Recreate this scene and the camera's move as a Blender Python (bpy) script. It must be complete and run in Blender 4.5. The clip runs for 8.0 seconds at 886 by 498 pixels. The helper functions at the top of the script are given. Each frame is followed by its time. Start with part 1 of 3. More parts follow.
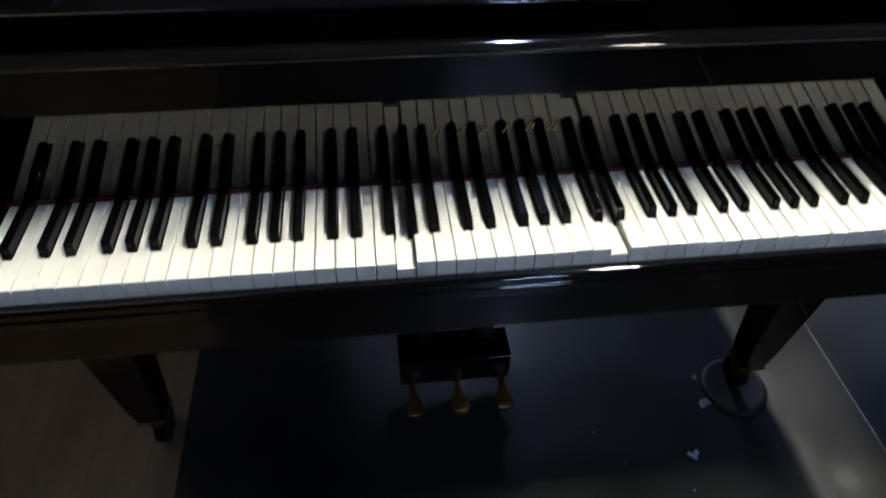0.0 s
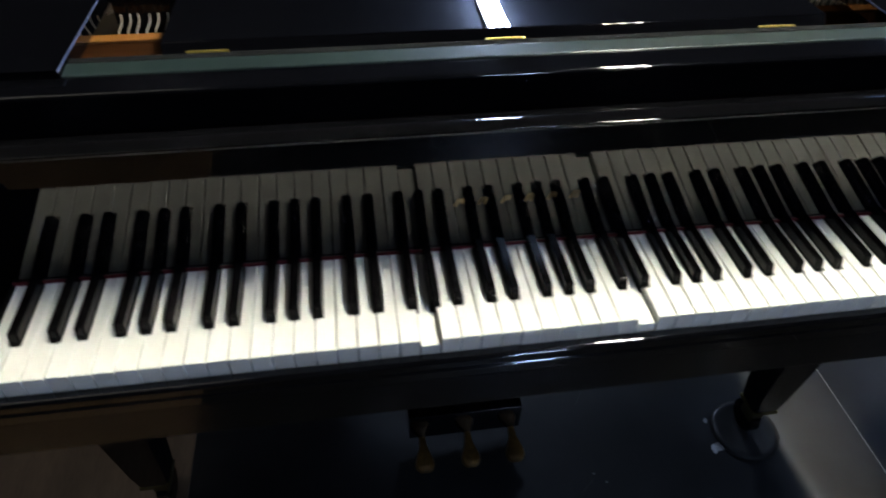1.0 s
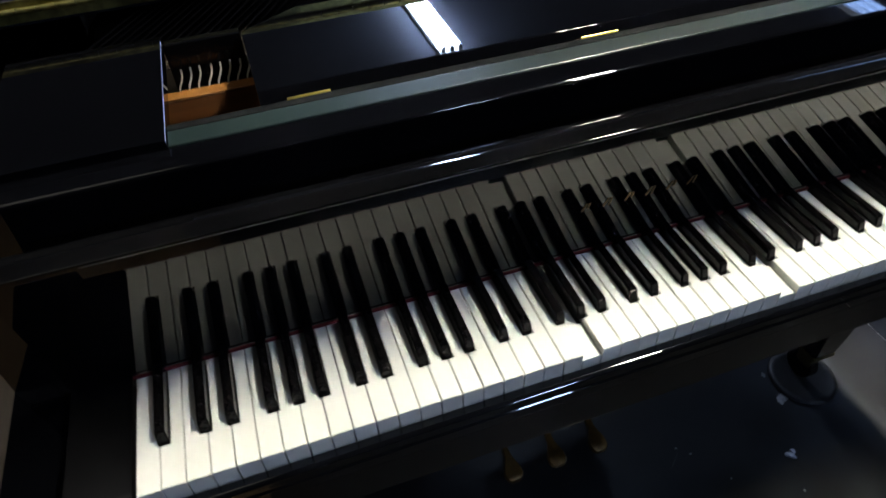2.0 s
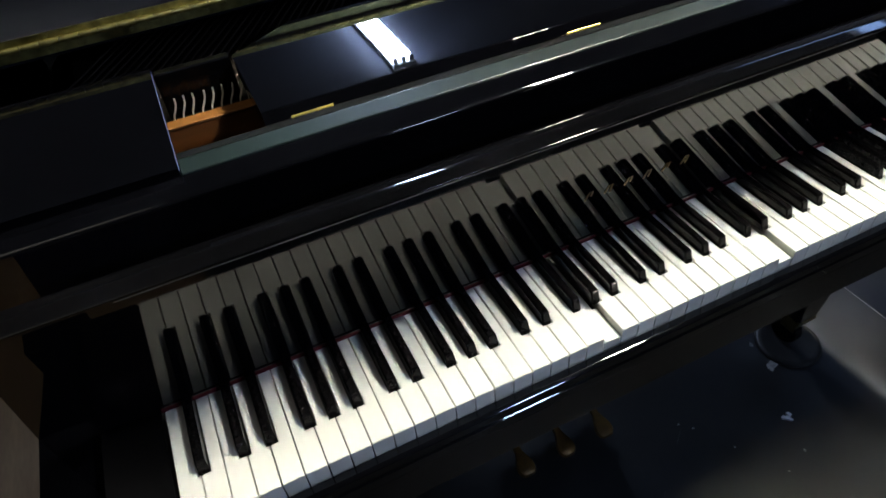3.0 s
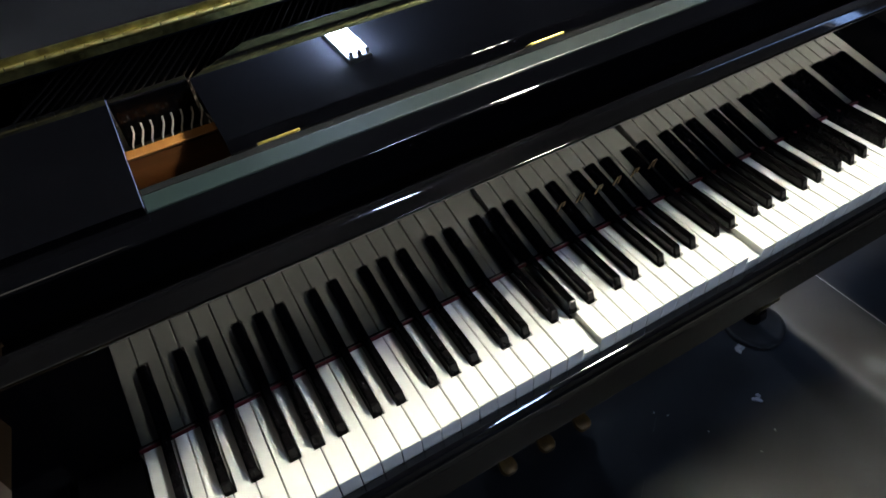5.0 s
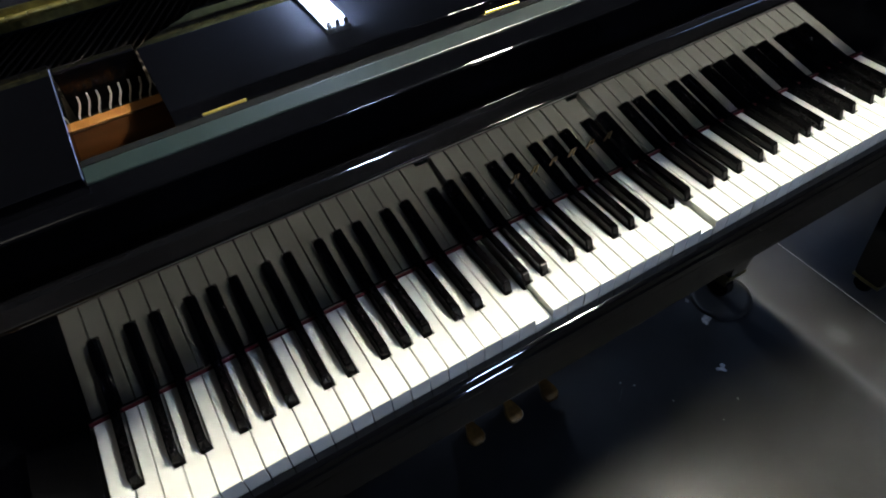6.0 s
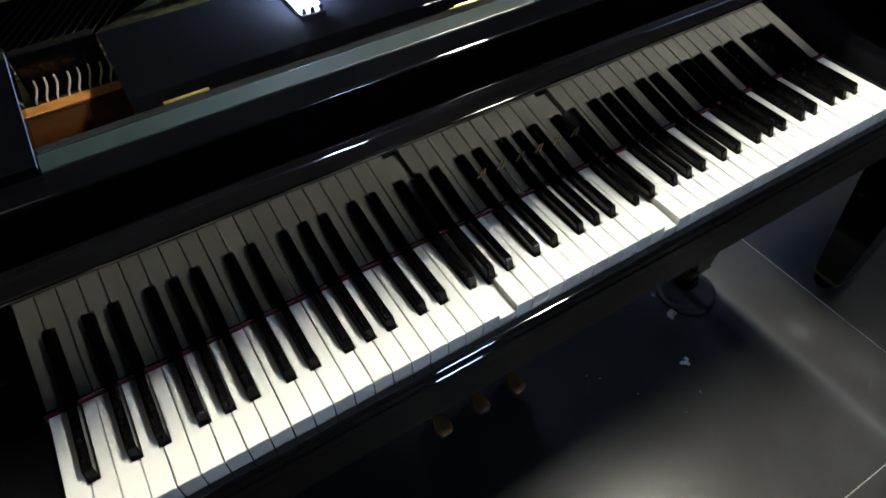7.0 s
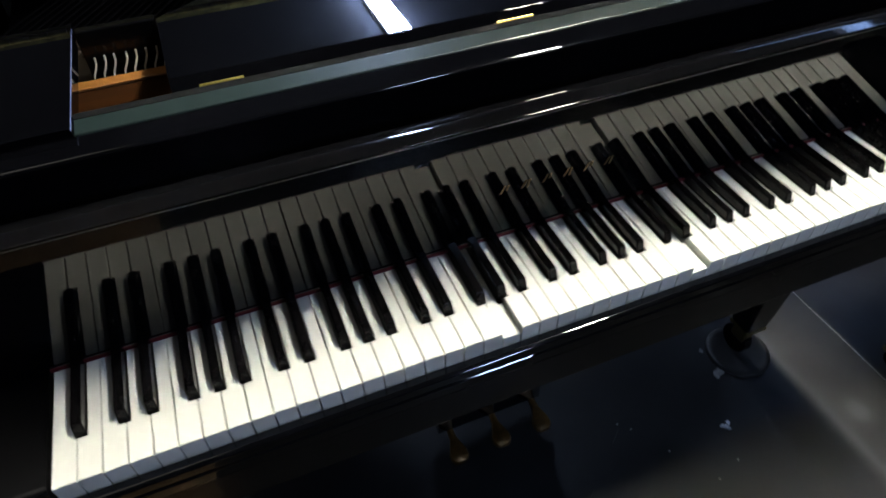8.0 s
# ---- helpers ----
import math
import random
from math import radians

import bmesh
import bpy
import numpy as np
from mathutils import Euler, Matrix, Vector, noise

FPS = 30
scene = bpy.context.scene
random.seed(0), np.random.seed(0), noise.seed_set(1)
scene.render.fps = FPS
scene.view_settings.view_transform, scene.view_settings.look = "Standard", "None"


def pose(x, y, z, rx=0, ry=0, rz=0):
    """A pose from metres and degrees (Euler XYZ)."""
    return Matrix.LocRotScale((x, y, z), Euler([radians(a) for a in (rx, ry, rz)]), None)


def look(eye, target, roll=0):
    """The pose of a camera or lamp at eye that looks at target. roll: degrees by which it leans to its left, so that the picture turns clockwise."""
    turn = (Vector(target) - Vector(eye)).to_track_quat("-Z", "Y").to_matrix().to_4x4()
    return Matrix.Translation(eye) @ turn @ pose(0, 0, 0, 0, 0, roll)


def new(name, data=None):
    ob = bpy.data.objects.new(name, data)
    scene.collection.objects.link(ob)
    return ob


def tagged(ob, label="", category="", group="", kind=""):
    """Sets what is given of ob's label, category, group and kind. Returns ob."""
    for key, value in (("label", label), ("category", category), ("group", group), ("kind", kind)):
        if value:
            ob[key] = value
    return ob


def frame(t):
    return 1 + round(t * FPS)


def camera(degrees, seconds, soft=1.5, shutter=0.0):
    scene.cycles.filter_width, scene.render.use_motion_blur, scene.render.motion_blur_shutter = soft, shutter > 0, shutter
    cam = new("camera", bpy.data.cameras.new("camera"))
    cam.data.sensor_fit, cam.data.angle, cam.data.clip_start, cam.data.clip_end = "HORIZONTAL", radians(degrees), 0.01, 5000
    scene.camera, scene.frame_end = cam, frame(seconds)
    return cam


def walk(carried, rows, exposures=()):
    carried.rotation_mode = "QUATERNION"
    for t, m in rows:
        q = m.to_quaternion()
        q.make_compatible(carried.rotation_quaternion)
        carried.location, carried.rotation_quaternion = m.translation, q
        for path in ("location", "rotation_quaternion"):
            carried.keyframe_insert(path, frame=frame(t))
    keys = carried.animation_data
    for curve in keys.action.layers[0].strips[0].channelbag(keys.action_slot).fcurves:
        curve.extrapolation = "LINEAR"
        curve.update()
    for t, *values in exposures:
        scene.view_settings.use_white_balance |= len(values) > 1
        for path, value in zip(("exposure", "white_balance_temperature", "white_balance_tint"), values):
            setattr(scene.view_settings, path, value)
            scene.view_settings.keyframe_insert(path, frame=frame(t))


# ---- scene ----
cam = camera(68.8, 8.0, soft=1.6, shutter=0.6)
PATH = [
    (0, (0.452, -0.512, 1.268), (0.646, 0.873, -0.162), 1.8),
    (0.5, (0.461, -0.484, 1.293), (0.687, 0.939, -0.094), 2.8),
    (1, (0.416, -0.449, 1.3), (0.655, 0.971, -0.087), 1.9),
    (1.2, (0.3682, -0.4212, 1.3051), (0.6472, 0.9782, -0.0962), 3.24),
    (1.5, (0.287, -0.391, 1.297), (0.629, 1.022, -0.076), 0.7),
    (1.7, (0.2485, -0.3756, 1.2994), (0.6131, 1.0142, -0.0918), -1.35),
    (2.8, (0.1567, -0.3510, 1.3040), (0.6543, 1.0046, -0.0798), -6.18),
    (3, (0.149, -0.353, 1.308), (0.674, 0.997, -0.072), -5.9),
    (3.5, (0.143, -0.346, 1.316), (0.711, 1.003, -0.047), -7.5),
    (4, (0.146, -0.344, 1.33), (0.734, 1.014, -0.016), -7.7),
    (4.2, (0.1516, -0.3316, 1.3342), (0.7689, 0.9925, -0.0317), -6.09),
    (5.3, (0.1542, -0.3222, 1.3296), (0.7594, 0.9454, -0.0941), -6.74),
    (5.5, (0.166, -0.329, 1.33), (0.765, 0.929, -0.105), -7.3),
    (6, (0.186, -0.342, 1.326), (0.796, 0.864, -0.148), -5.2),
    (6.5, (0.199, -0.337, 1.329), (0.836, 0.833, -0.163), -3.3),
    (7, (0.197, -0.345, 1.328), (0.862, 0.803, -0.169), -2.0),
    (7.2, (0.1925, -0.3460, 1.3267), (0.8589, 0.7911, -0.1776), -1.55),
    (7.3, (0.1856, -0.3538, 1.3211), (0.8558, 0.8072, -0.1631), -2.03),
    (7.5, (0.185, -0.364, 1.312), (0.75, 0.911, -0.121), -4.1),
    (7.7, (0.2071, -0.3624, 1.3093), (0.7492, 0.8915, -0.1514), -1.95),
    (8, (0.253, -0.389, 1.302), (0.753, 0.927, -0.118), -1.7),
]
EXPOSED = [(0, 0.17), (1.7, 0.16), (2.8, 0.22), (4, 0.32), (5.5, 0.31), (7, 0.22), (8, 0.22)]
walk(cam, [(t, look(eye, target, roll)) for t, eye, target, roll in PATH], EXPOSED)

# ---- world and lights ----
world = bpy.data.worlds.new("room_dark")
scene.world = world
world.use_nodes = True
world.node_tree.nodes["Background"].inputs[0].default_value = (0.35, 0.42, 0.6, 1)
world.node_tree.nodes["Background"].inputs[1].default_value = 0.02
CEILING = 2.8
TUBE_GLOW = 330.0

# soft fill light, added to brighten the left keys and brown floor
spot_data = bpy.data.lights.new("soft_fill_glow", "AREA")
spot_data.shape, spot_data.size = "DISK", 1.5
spot_data.energy, spot_data.color = 4.0, (1.0, 0.94, 0.86)
spot = new("soft_fill_glow", spot_data)
SPOT_PLACE = (-0.85, 0.45, CEILING - 0.03)
spot.matrix_world = pose(*SPOT_PLACE)

# ---- materials ----


def shader(name, base, rough, metal=0.0, ior=1.5, grain=0.0, grain_scale=40.0, spots=0.0, spots_scale=3.0, bump=0.0, bump_scale=60.0, stretch=(1, 1, 1), rough_vary=0.0, coat=0.0, per_object=0.0):
    """A surface with fine grain, larger spots, relief and a roughness that varies."""
    m = bpy.data.materials.new(name)
    m.use_nodes = True
    nt = m.node_tree
    bsdf = nt.nodes["Principled BSDF"]
    bsdf.inputs["Roughness"].default_value = rough
    bsdf.inputs["Metallic"].default_value = metal
    bsdf.inputs["IOR"].default_value = ior
    bsdf.inputs["Coat Weight"].default_value = coat
    bsdf.inputs["Coat Roughness"].default_value = 0.04
    coord = nt.nodes.new("ShaderNodeTexCoord")
    mapping = nt.nodes.new("ShaderNodeMapping")
    mapping.inputs["Scale"].default_value = stretch
    nt.links.new(coord.outputs["Object"], mapping.inputs["Vector"])

    def noise_of(scale, detail):
        n = nt.nodes.new("ShaderNodeTexNoise")
        n.inputs["Scale"].default_value, n.inputs["Detail"].default_value = scale, detail
        nt.links.new(mapping.outputs["Vector"], n.inputs["Vector"])
        return n

    fine, wide = noise_of(grain_scale, 4), noise_of(spots_scale, 2)
    value = None
    for node, amount in ((fine, grain), (wide, spots)):
        r = nt.nodes.new("ShaderNodeMapRange")
        r.inputs["From Min"].default_value, r.inputs["From Max"].default_value = 0.0, 1.0
        amount = min(0.95, amount * 2)
        r.inputs["To Min"].default_value, r.inputs["To Max"].default_value = 1 - amount, 1 + amount
        nt.links.new(node.outputs["Fac"], r.inputs["Value"])
        if value is None:
            value = r.outputs["Result"]
        else:
            k = nt.nodes.new("ShaderNodeMath")
            k.operation = "MULTIPLY"
            nt.links.new(value, k.inputs[0])
            nt.links.new(r.outputs["Result"], k.inputs[1])
            value = k.outputs[0]
    if per_object:
        info = nt.nodes.new("ShaderNodeObjectInfo")
        r = nt.nodes.new("ShaderNodeMapRange")
        r.inputs["To Min"].default_value, r.inputs["To Max"].default_value = 1 - per_object, 1 + per_object
        nt.links.new(info.outputs["Random"], r.inputs["Value"])
        k = nt.nodes.new("ShaderNodeMath")
        k.operation = "MULTIPLY"
        nt.links.new(value, k.inputs[0])
        nt.links.new(r.outputs["Result"], k.inputs[1])
        value = k.outputs[0]
    mix = nt.nodes.new("ShaderNodeVectorMath")
    mix.operation = "SCALE"
    mix.inputs[0].default_value = base
    nt.links.new(value, mix.inputs["Scale"])
    nt.links.new(mix.outputs["Vector"], bsdf.inputs["Base Color"])
    if rough_vary:
        r = nt.nodes.new("ShaderNodeMapRange")
        r.inputs["From Min"].default_value, r.inputs["From Max"].default_value = 0.1, 0.9
        r.inputs["To Min"].default_value, r.inputs["To Max"].default_value = max(0.0, rough - rough_vary), rough + rough_vary
        nt.links.new(wide.outputs["Fac"], r.inputs["Value"])
        nt.links.new(r.outputs["Result"], bsdf.inputs["Roughness"])
    if bump:
        b = nt.nodes.new("ShaderNodeBump")
        b.inputs["Strength"].default_value, b.inputs["Distance"].default_value = bump, 0.001
        nt.links.new(noise_of(bump_scale, 3).outputs["Fac"], b.inputs["Height"])
        nt.links.new(b.outputs["Normal"], bsdf.inputs["Normal"])
    return m


LACQUER = shader("black_lacquer", (0.0014, 0.0015, 0.0022), 0.022, ior=1.5, grain=0.2, spots=0.3, rough_vary=0.012)
MIRROR_LACQUER = shader("fallboard_lacquer", (0.0020, 0.0020, 0.0024), 0.035, ior=1.34, grain=0.2, spots=0.3, rough_vary=0.01)
CASE_BLACK = shader("case_lacquer", (0.0025, 0.0025, 0.003), 0.22, ior=1.35, grain=0.2, spots=0.4, rough_vary=0.06, bump=0.05, bump_scale=30)
IVORY = shader("white_key_plastic", (0.80, 0.80, 0.745), 0.22, ior=1.5, grain=0.02, grain_scale=90, spots=0.03, spots_scale=20, per_object=0.02)
EBONY = shader("black_key_plastic", (0.0042, 0.0038, 0.0042), 0.12, ior=1.21, grain=0.2, grain_scale=200, spots=0.2, rough_vary=0.05)
BRASS = shader("brass", (0.55, 0.42, 0.10), 0.34, metal=1.0, grain=0.08, grain_scale=120, spots=0.2, spots_scale=14, rough_vary=0.1)
DULL_BRASS = shader("tarnished_brass", (0.15, 0.13, 0.06), 0.42, metal=1.0, grain=0.15, grain_scale=120, spots=0.3, spots_scale=14, rough_vary=0.1)
GOLD_INLAY = shader("gold_inlay", (0.20, 0.13, 0.045), 0.5, metal=0.3, grain=0.1, spots=0.1)
RED_FELT = shader("red_felt", (0.085, 0.002, 0.006), 0.95, grain=0.3, grain_scale=300, spots=0.2, spots_scale=20, bump=0.5, bump_scale=400)
LID_LACQUER = shader("dusty_lid_lacquer", (0.0065, 0.0072, 0.0095), 0.06, ior=1.5, grain=0.5, grain_scale=26, spots=0.7, spots_scale=5, rough_vary=0.05, stretch=(0.5, 1.6, 1))
PEDAL_BRASS = shader("pedal_brass", (0.10, 0.050, 0.009), 0.42, metal=0.6, grain=0.2, grain_scale=120, spots=0.4, spots_scale=30, rough_vary=0.1)
WORN_BRASS = shader("worn_hinge_brass", (0.36, 0.32, 0.115), 0.38, metal=1.0, grain=0.45, grain_scale=90, spots=0.7, spots_scale=22, rough_vary=0.12, bump=0.1, bump_scale=150)
SHADED_BRONZE = shader("shade_dark_bronze", (0.008, 0.0058, 0.0035), 0.5, ior=1.3, grain=0.3, grain_scale=60, spots=0.4, spots_scale=9)
RAIL_GREY = shader("grey_green_rail", (0.010, 0.018, 0.018), 0.3, ior=1.5, grain=0.05, spots=0.1, spots_scale=3, rough_vary=0.02, coat=0.12)
RED_WOOD = shader("red_brown_wood", (0.17, 0.055, 0.012), 0.45, grain=0.2, grain_scale=30, spots=0.25, spots_scale=8, stretch=(0.25, 1, 3), bump=0.1, bump_scale=80)
EDGE_WOOD = shader("pale_wood_edge", (0.20, 0.08, 0.016), 0.45, grain=0.15, grain_scale=30, spots=0.2, stretch=(0.25, 1, 3))
WIRE = shader("pale_wire", (0.60, 0.54, 0.44), 0.4, metal=0.2, grain=0.1, spots=0.15)
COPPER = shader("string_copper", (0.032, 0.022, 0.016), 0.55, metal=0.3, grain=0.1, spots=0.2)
GLINT_EDGE = shader("glint_blue", (0.10, 0.13, 0.25), 0.6, ior=1.12, grain=0.1, spots=0.2)
PALE_EDGE = shader("pale_edge_grey", (0.045, 0.045, 0.047), 0.4, grain=0.45, grain_scale=60, spots=0.45, spots_scale=14)
FLOOR_BROWN = shader("brown_floor", (0.155, 0.102, 0.058), 0.4, ior=1.45, grain=0.15, grain_scale=50, spots=0.3, spots_scale=4, rough_vary=0.06, stretch=(3, 0.6, 1))
DUST = shader("pale_dust", (0.22, 0.215, 0.21), 0.8, grain=0.4, grain_scale=160, spots=0.3, spots_scale=30)
FAINT_DUST = shader("faint_dust", (0.034, 0.034, 0.035), 0.6, grain=0.3, grain_scale=120, spots=0.3, spots_scale=18)
FLOOR_GREY = shader("grey_floor", (0.0150, 0.0151, 0.0156), 0.28, ior=1.42, grain=0.45, grain_scale=7, spots=0.5, spots_scale=2.4)


def pale_marks(material, streaks, patches, colour):
    """Pale streaks along y at (x, half width, strength) and round patches at (x, y, radius, strength)."""
    nt = material.node_tree
    bsdf = nt.nodes["Principled BSDF"]
    old = bsdf.inputs["Base Color"].links[0].from_socket

    def calc(kind, a, b):
        n = nt.nodes.new("ShaderNodeMath")
        n.operation = kind
        for socket, v in zip(n.inputs, (a, b)):
            if isinstance(v, (int, float)):
                socket.default_value = v
            else:
                nt.links.new(v, socket)
        return n.outputs[0]

    split = nt.nodes.new("ShaderNodeSeparateXYZ")
    nt.links.new(nt.nodes.new("ShaderNodeTexCoord").outputs["Object"], split.inputs[0])
    cloud = nt.nodes.new("ShaderNodeTexNoise")
    cloud.inputs["Scale"].default_value, cloud.inputs["Detail"].default_value = 14.0, 5.0
    wobble = calc("MULTIPLY", calc("SUBTRACT", cloud.outputs["Fac"], 0.5), 0.03)
    total = 0.0
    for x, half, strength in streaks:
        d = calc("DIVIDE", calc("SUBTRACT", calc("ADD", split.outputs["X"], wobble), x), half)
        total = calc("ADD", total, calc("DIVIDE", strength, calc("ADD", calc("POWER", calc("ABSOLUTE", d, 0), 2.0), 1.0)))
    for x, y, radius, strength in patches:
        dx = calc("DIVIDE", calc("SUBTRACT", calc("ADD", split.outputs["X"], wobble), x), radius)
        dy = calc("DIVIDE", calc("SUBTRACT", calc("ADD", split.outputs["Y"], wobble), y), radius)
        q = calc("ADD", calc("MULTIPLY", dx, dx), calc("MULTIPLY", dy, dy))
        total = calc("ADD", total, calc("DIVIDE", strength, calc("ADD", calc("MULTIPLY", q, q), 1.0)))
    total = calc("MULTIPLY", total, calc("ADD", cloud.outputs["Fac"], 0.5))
    mix = nt.nodes.new("ShaderNodeMix")
    mix.data_type = "RGBA"
    nt.links.new(total, mix.inputs[0])
    nt.links.new(old, mix.inputs[6])
    mix.inputs[7].default_value = (*colour, 1)
    nt.links.new(mix.outputs[2], bsdf.inputs["Base Color"])


pale_marks(FLOOR_GREY, ((1.312, 0.014, 0.30),), ((1.375, -0.02, 0.026, 0.26), (1.24, -0.28, 0.07, 0.10), (1.10, -0.20, 0.09, 0.05), (1.42, -0.16, 0.05, 0.08)), (0.16, 0.165, 0.17))
JOINT_PALE = shader("pale_joint", (0.33, 0.325, 0.32), 0.7, grain=0.2, grain_scale=60, spots=0.3, spots_scale=4)
BLACK_FELT = shader("black_felt", (0.003, 0.003, 0.0032), 0.9, ior=1.2, grain=0.3, grain_scale=200, spots=0.2)
RUBBER = shader("black_rubber", (0.012, 0.012, 0.013), 0.6, grain=0.2, spots=0.2)
CUP_BROWN = shader("caster_cup", (0.012, 0.0115, 0.0115), 0.5, ior=1.35, grain=0.2, spots=0.2)
PAPER = shader("paper_scrap", (0.36, 0.37, 0.40), 0.8, grain=0.1, spots=0.1)
PLASTER = shader("wall_plaster", (0.07, 0.068, 0.07), 0.8, grain=0.06, spots=0.12, spots_scale=1.2, bump=0.1)
CEILING_PAINT = shader("ceiling_paint", (0.052, 0.058, 0.079), 0.85, grain=0.05, spots=0.08, spots_scale=1.0)
HOUSING = shader("lamp_housing", (0.75, 0.76, 0.78), 0.4, grain=0.03, spots=0.05)


def glow(name, colour, strength):
    m = bpy.data.materials.new(name)
    m.use_nodes = True
    b = m.node_tree.nodes["Principled BSDF"]
    b.inputs["Base Color"].default_value = (0.8, 0.8, 0.8, 1)
    b.inputs["Emission Color"].default_value = (*colour, 1)
    b.inputs["Emission Strength"].default_value = strength
    return m


COOL_TUBE = glow("cool_tube_glow", (0.55, 0.70, 1.0), TUBE_GLOW)
WARM_TUBE = glow("warm_tube_glow", (1.0, 0.97, 0.82), TUBE_GLOW * 0.9)
FILL_TUBE = glow("blue_fill_glow", (0.30, 0.50, 1.0), TUBE_GLOW * 0.012)
AGED_TUBE = glow("aged_tube_glow", (0.45, 0.62, 1.0), TUBE_GLOW * 0.75)

# ---- builders ----


def part(name, bm, material, parent=None, label="", smooth=False):
    me = bpy.data.meshes.new(name)
    bmesh.ops.recalc_face_normals(bm, faces=bm.faces)
    bm.to_mesh(me)
    bm.free()
    if smooth:
        me.shade_smooth()
        me.set_sharp_from_angle(angle=radians(40))
    me.materials.append(material)
    ob = new(name, me)
    ob.parent = parent
    if label:
        ob["label"] = label
    return ob


def thing(name, at, label, category, group="", kind=""):
    e = new(name)
    e.location = at
    return tagged(e, label, category, group, kind)


def add_box(bm, x0, x1, y0, y1, z0, z1, bevel=0.0, segments=2):
    made = bmesh.ops.create_cube(bm, size=1, matrix=Matrix.Translation(((x0 + x1) / 2, (y0 + y1) / 2, (z0 + z1) / 2)) @ Matrix.Diagonal((x1 - x0, y1 - y0, z1 - z0, 1)))
    if bevel:
        edges = {e for v in made["verts"] for e in v.link_edges}
        bmesh.ops.bevel(bm, geom=list(edges), offset=bevel, segments=segments, profile=0.5, affect="EDGES")


def box(x0, x1, y0, y1, z0, z1, bevel=0.0, segments=2):
    bm = bmesh.new()
    add_box(bm, x0, x1, y0, y1, z0, z1, bevel, segments)
    return bm


def prism(outline, a, b, axis="x"):
    """A closed outline pushed from a to b: (y, z) along x, or (x, y) along z."""
    bm = bmesh.new()
    rings = []
    for s in (a, b):
        rings.append([bm.verts.new((s, p, q) if axis == "x" else (p, q, s)) for p, q in outline])
    n = len(outline)
    for i in range(n):
        bm.faces.new((rings[0][i], rings[0][(i + 1) % n], rings[1][(i + 1) % n], rings[1][i]))
    bm.faces.new(rings[0])
    bm.faces.new(rings[1][::-1])
    return bm


def rounded(corners, steps=5):
    """An outline whose corners (p, q, radius) are rounded."""
    out = []
    n = len(corners)
    for i, (p, q, r) in enumerate(corners):
        here = Vector((p, q))
        if r <= 0:
            out.append((p, q))
            continue
        before = (Vector(corners[i - 1][:2]) - here).normalized()
        after = (Vector(corners[(i + 1) % n][:2]) - here).normalized()
        a, b = here + before * r, here + after * r
        out.append(tuple(a + before * 0.0006))
        for k in range(steps + 1):
            t = k / steps
            out.append(tuple(a * (1 - t) ** 2 + here * 2 * t * (1 - t) + b * t * t))
        out.append(tuple(b + after * 0.0006))
    return out


def lathe(rings, sides=20, at=(0, 0, 0)):
    """A turned body from rows of (radius, height)."""
    bm = bmesh.new()
    loops = []
    for r, h in rings:
        loops.append([bm.verts.new((at[0] + r * math.cos(2 * math.pi * k / sides), at[1] + r * math.sin(2 * math.pi * k / sides), at[2] + h)) for k in range(sides)])
    for a, b in zip(loops, loops[1:]):
        for k in range(sides):
            bm.faces.new((a[k], a[(k + 1) % sides], b[(k + 1) % sides], b[k]))
    bm.faces.new(loops[0][::-1])
    bm.faces.new(loops[-1])
    return bm


def rod(a, b, r, sides=8):
    a, b = Vector(a), Vector(b)
    bm = bmesh.new()
    turn = (b - a).to_track_quat("Z", "Y").to_matrix().to_4x4()
    bmesh.ops.create_cone(bm, cap_ends=True, segments=sides, radius1=r, radius2=r, depth=(b - a).length, matrix=Matrix.Translation((a + b) / 2) @ turn)
    return bm


def sweep(points, r, sides=8):
    """A round bar along a bent line."""
    bm = bmesh.new()
    pts = [Vector(p) for p in points]
    loops = []
    for i, p in enumerate(pts):
        d = (pts[min(i + 1, len(pts) - 1)] - pts[max(i - 1, 0)]).normalized()
        turn = d.to_track_quat("Z", "Y").to_matrix()
        loops.append([bm.verts.new(p + turn @ Vector((r * math.cos(2 * math.pi * k / sides), r * math.sin(2 * math.pi * k / sides), 0))) for k in range(sides)])
    for a, b in zip(loops, loops[1:]):
        for k in range(sides):
            bm.faces.new((a[k], a[(k + 1) % sides], b[(k + 1) % sides], b[k]))
    bm.faces.new(loops[0][::-1])
    bm.faces.new(loops[-1])
    return bm


# ---- the room ----
X0, X1, Y0, Y1 = -3.2, 5.2, -5.6, 7.0
JOINT_X, JOINT_Y, PANEL = 1.4945, -0.337, 2.4
floor = tagged(part("floor", box(X0, X1, Y0, Y1, -0.12, -0.0012), JOINT_PALE), "dark grey polished floor laid in large panels", "floor", kind="structure")
tagged(part("ceiling", box(X0, X1, Y0, Y1, CEILING, CEILING + 0.12), CEILING_PAINT), "plain pale painted ceiling", "ceiling", kind="structure")
for name, dims in (("wall_north", (X0, X1, Y1, Y1 + 0.15)), ("wall_south", (X0, X1, Y0 - 0.15, Y0)), ("wall_west", (X0 - 0.15, X0, Y0, Y1)), ("wall_east", (X1, X1 + 0.15, Y0, Y1))):
    tagged(part(name, box(*dims, -0.12, CEILING), PLASTER), "plain grey plastered wall", "wall", kind="structure")


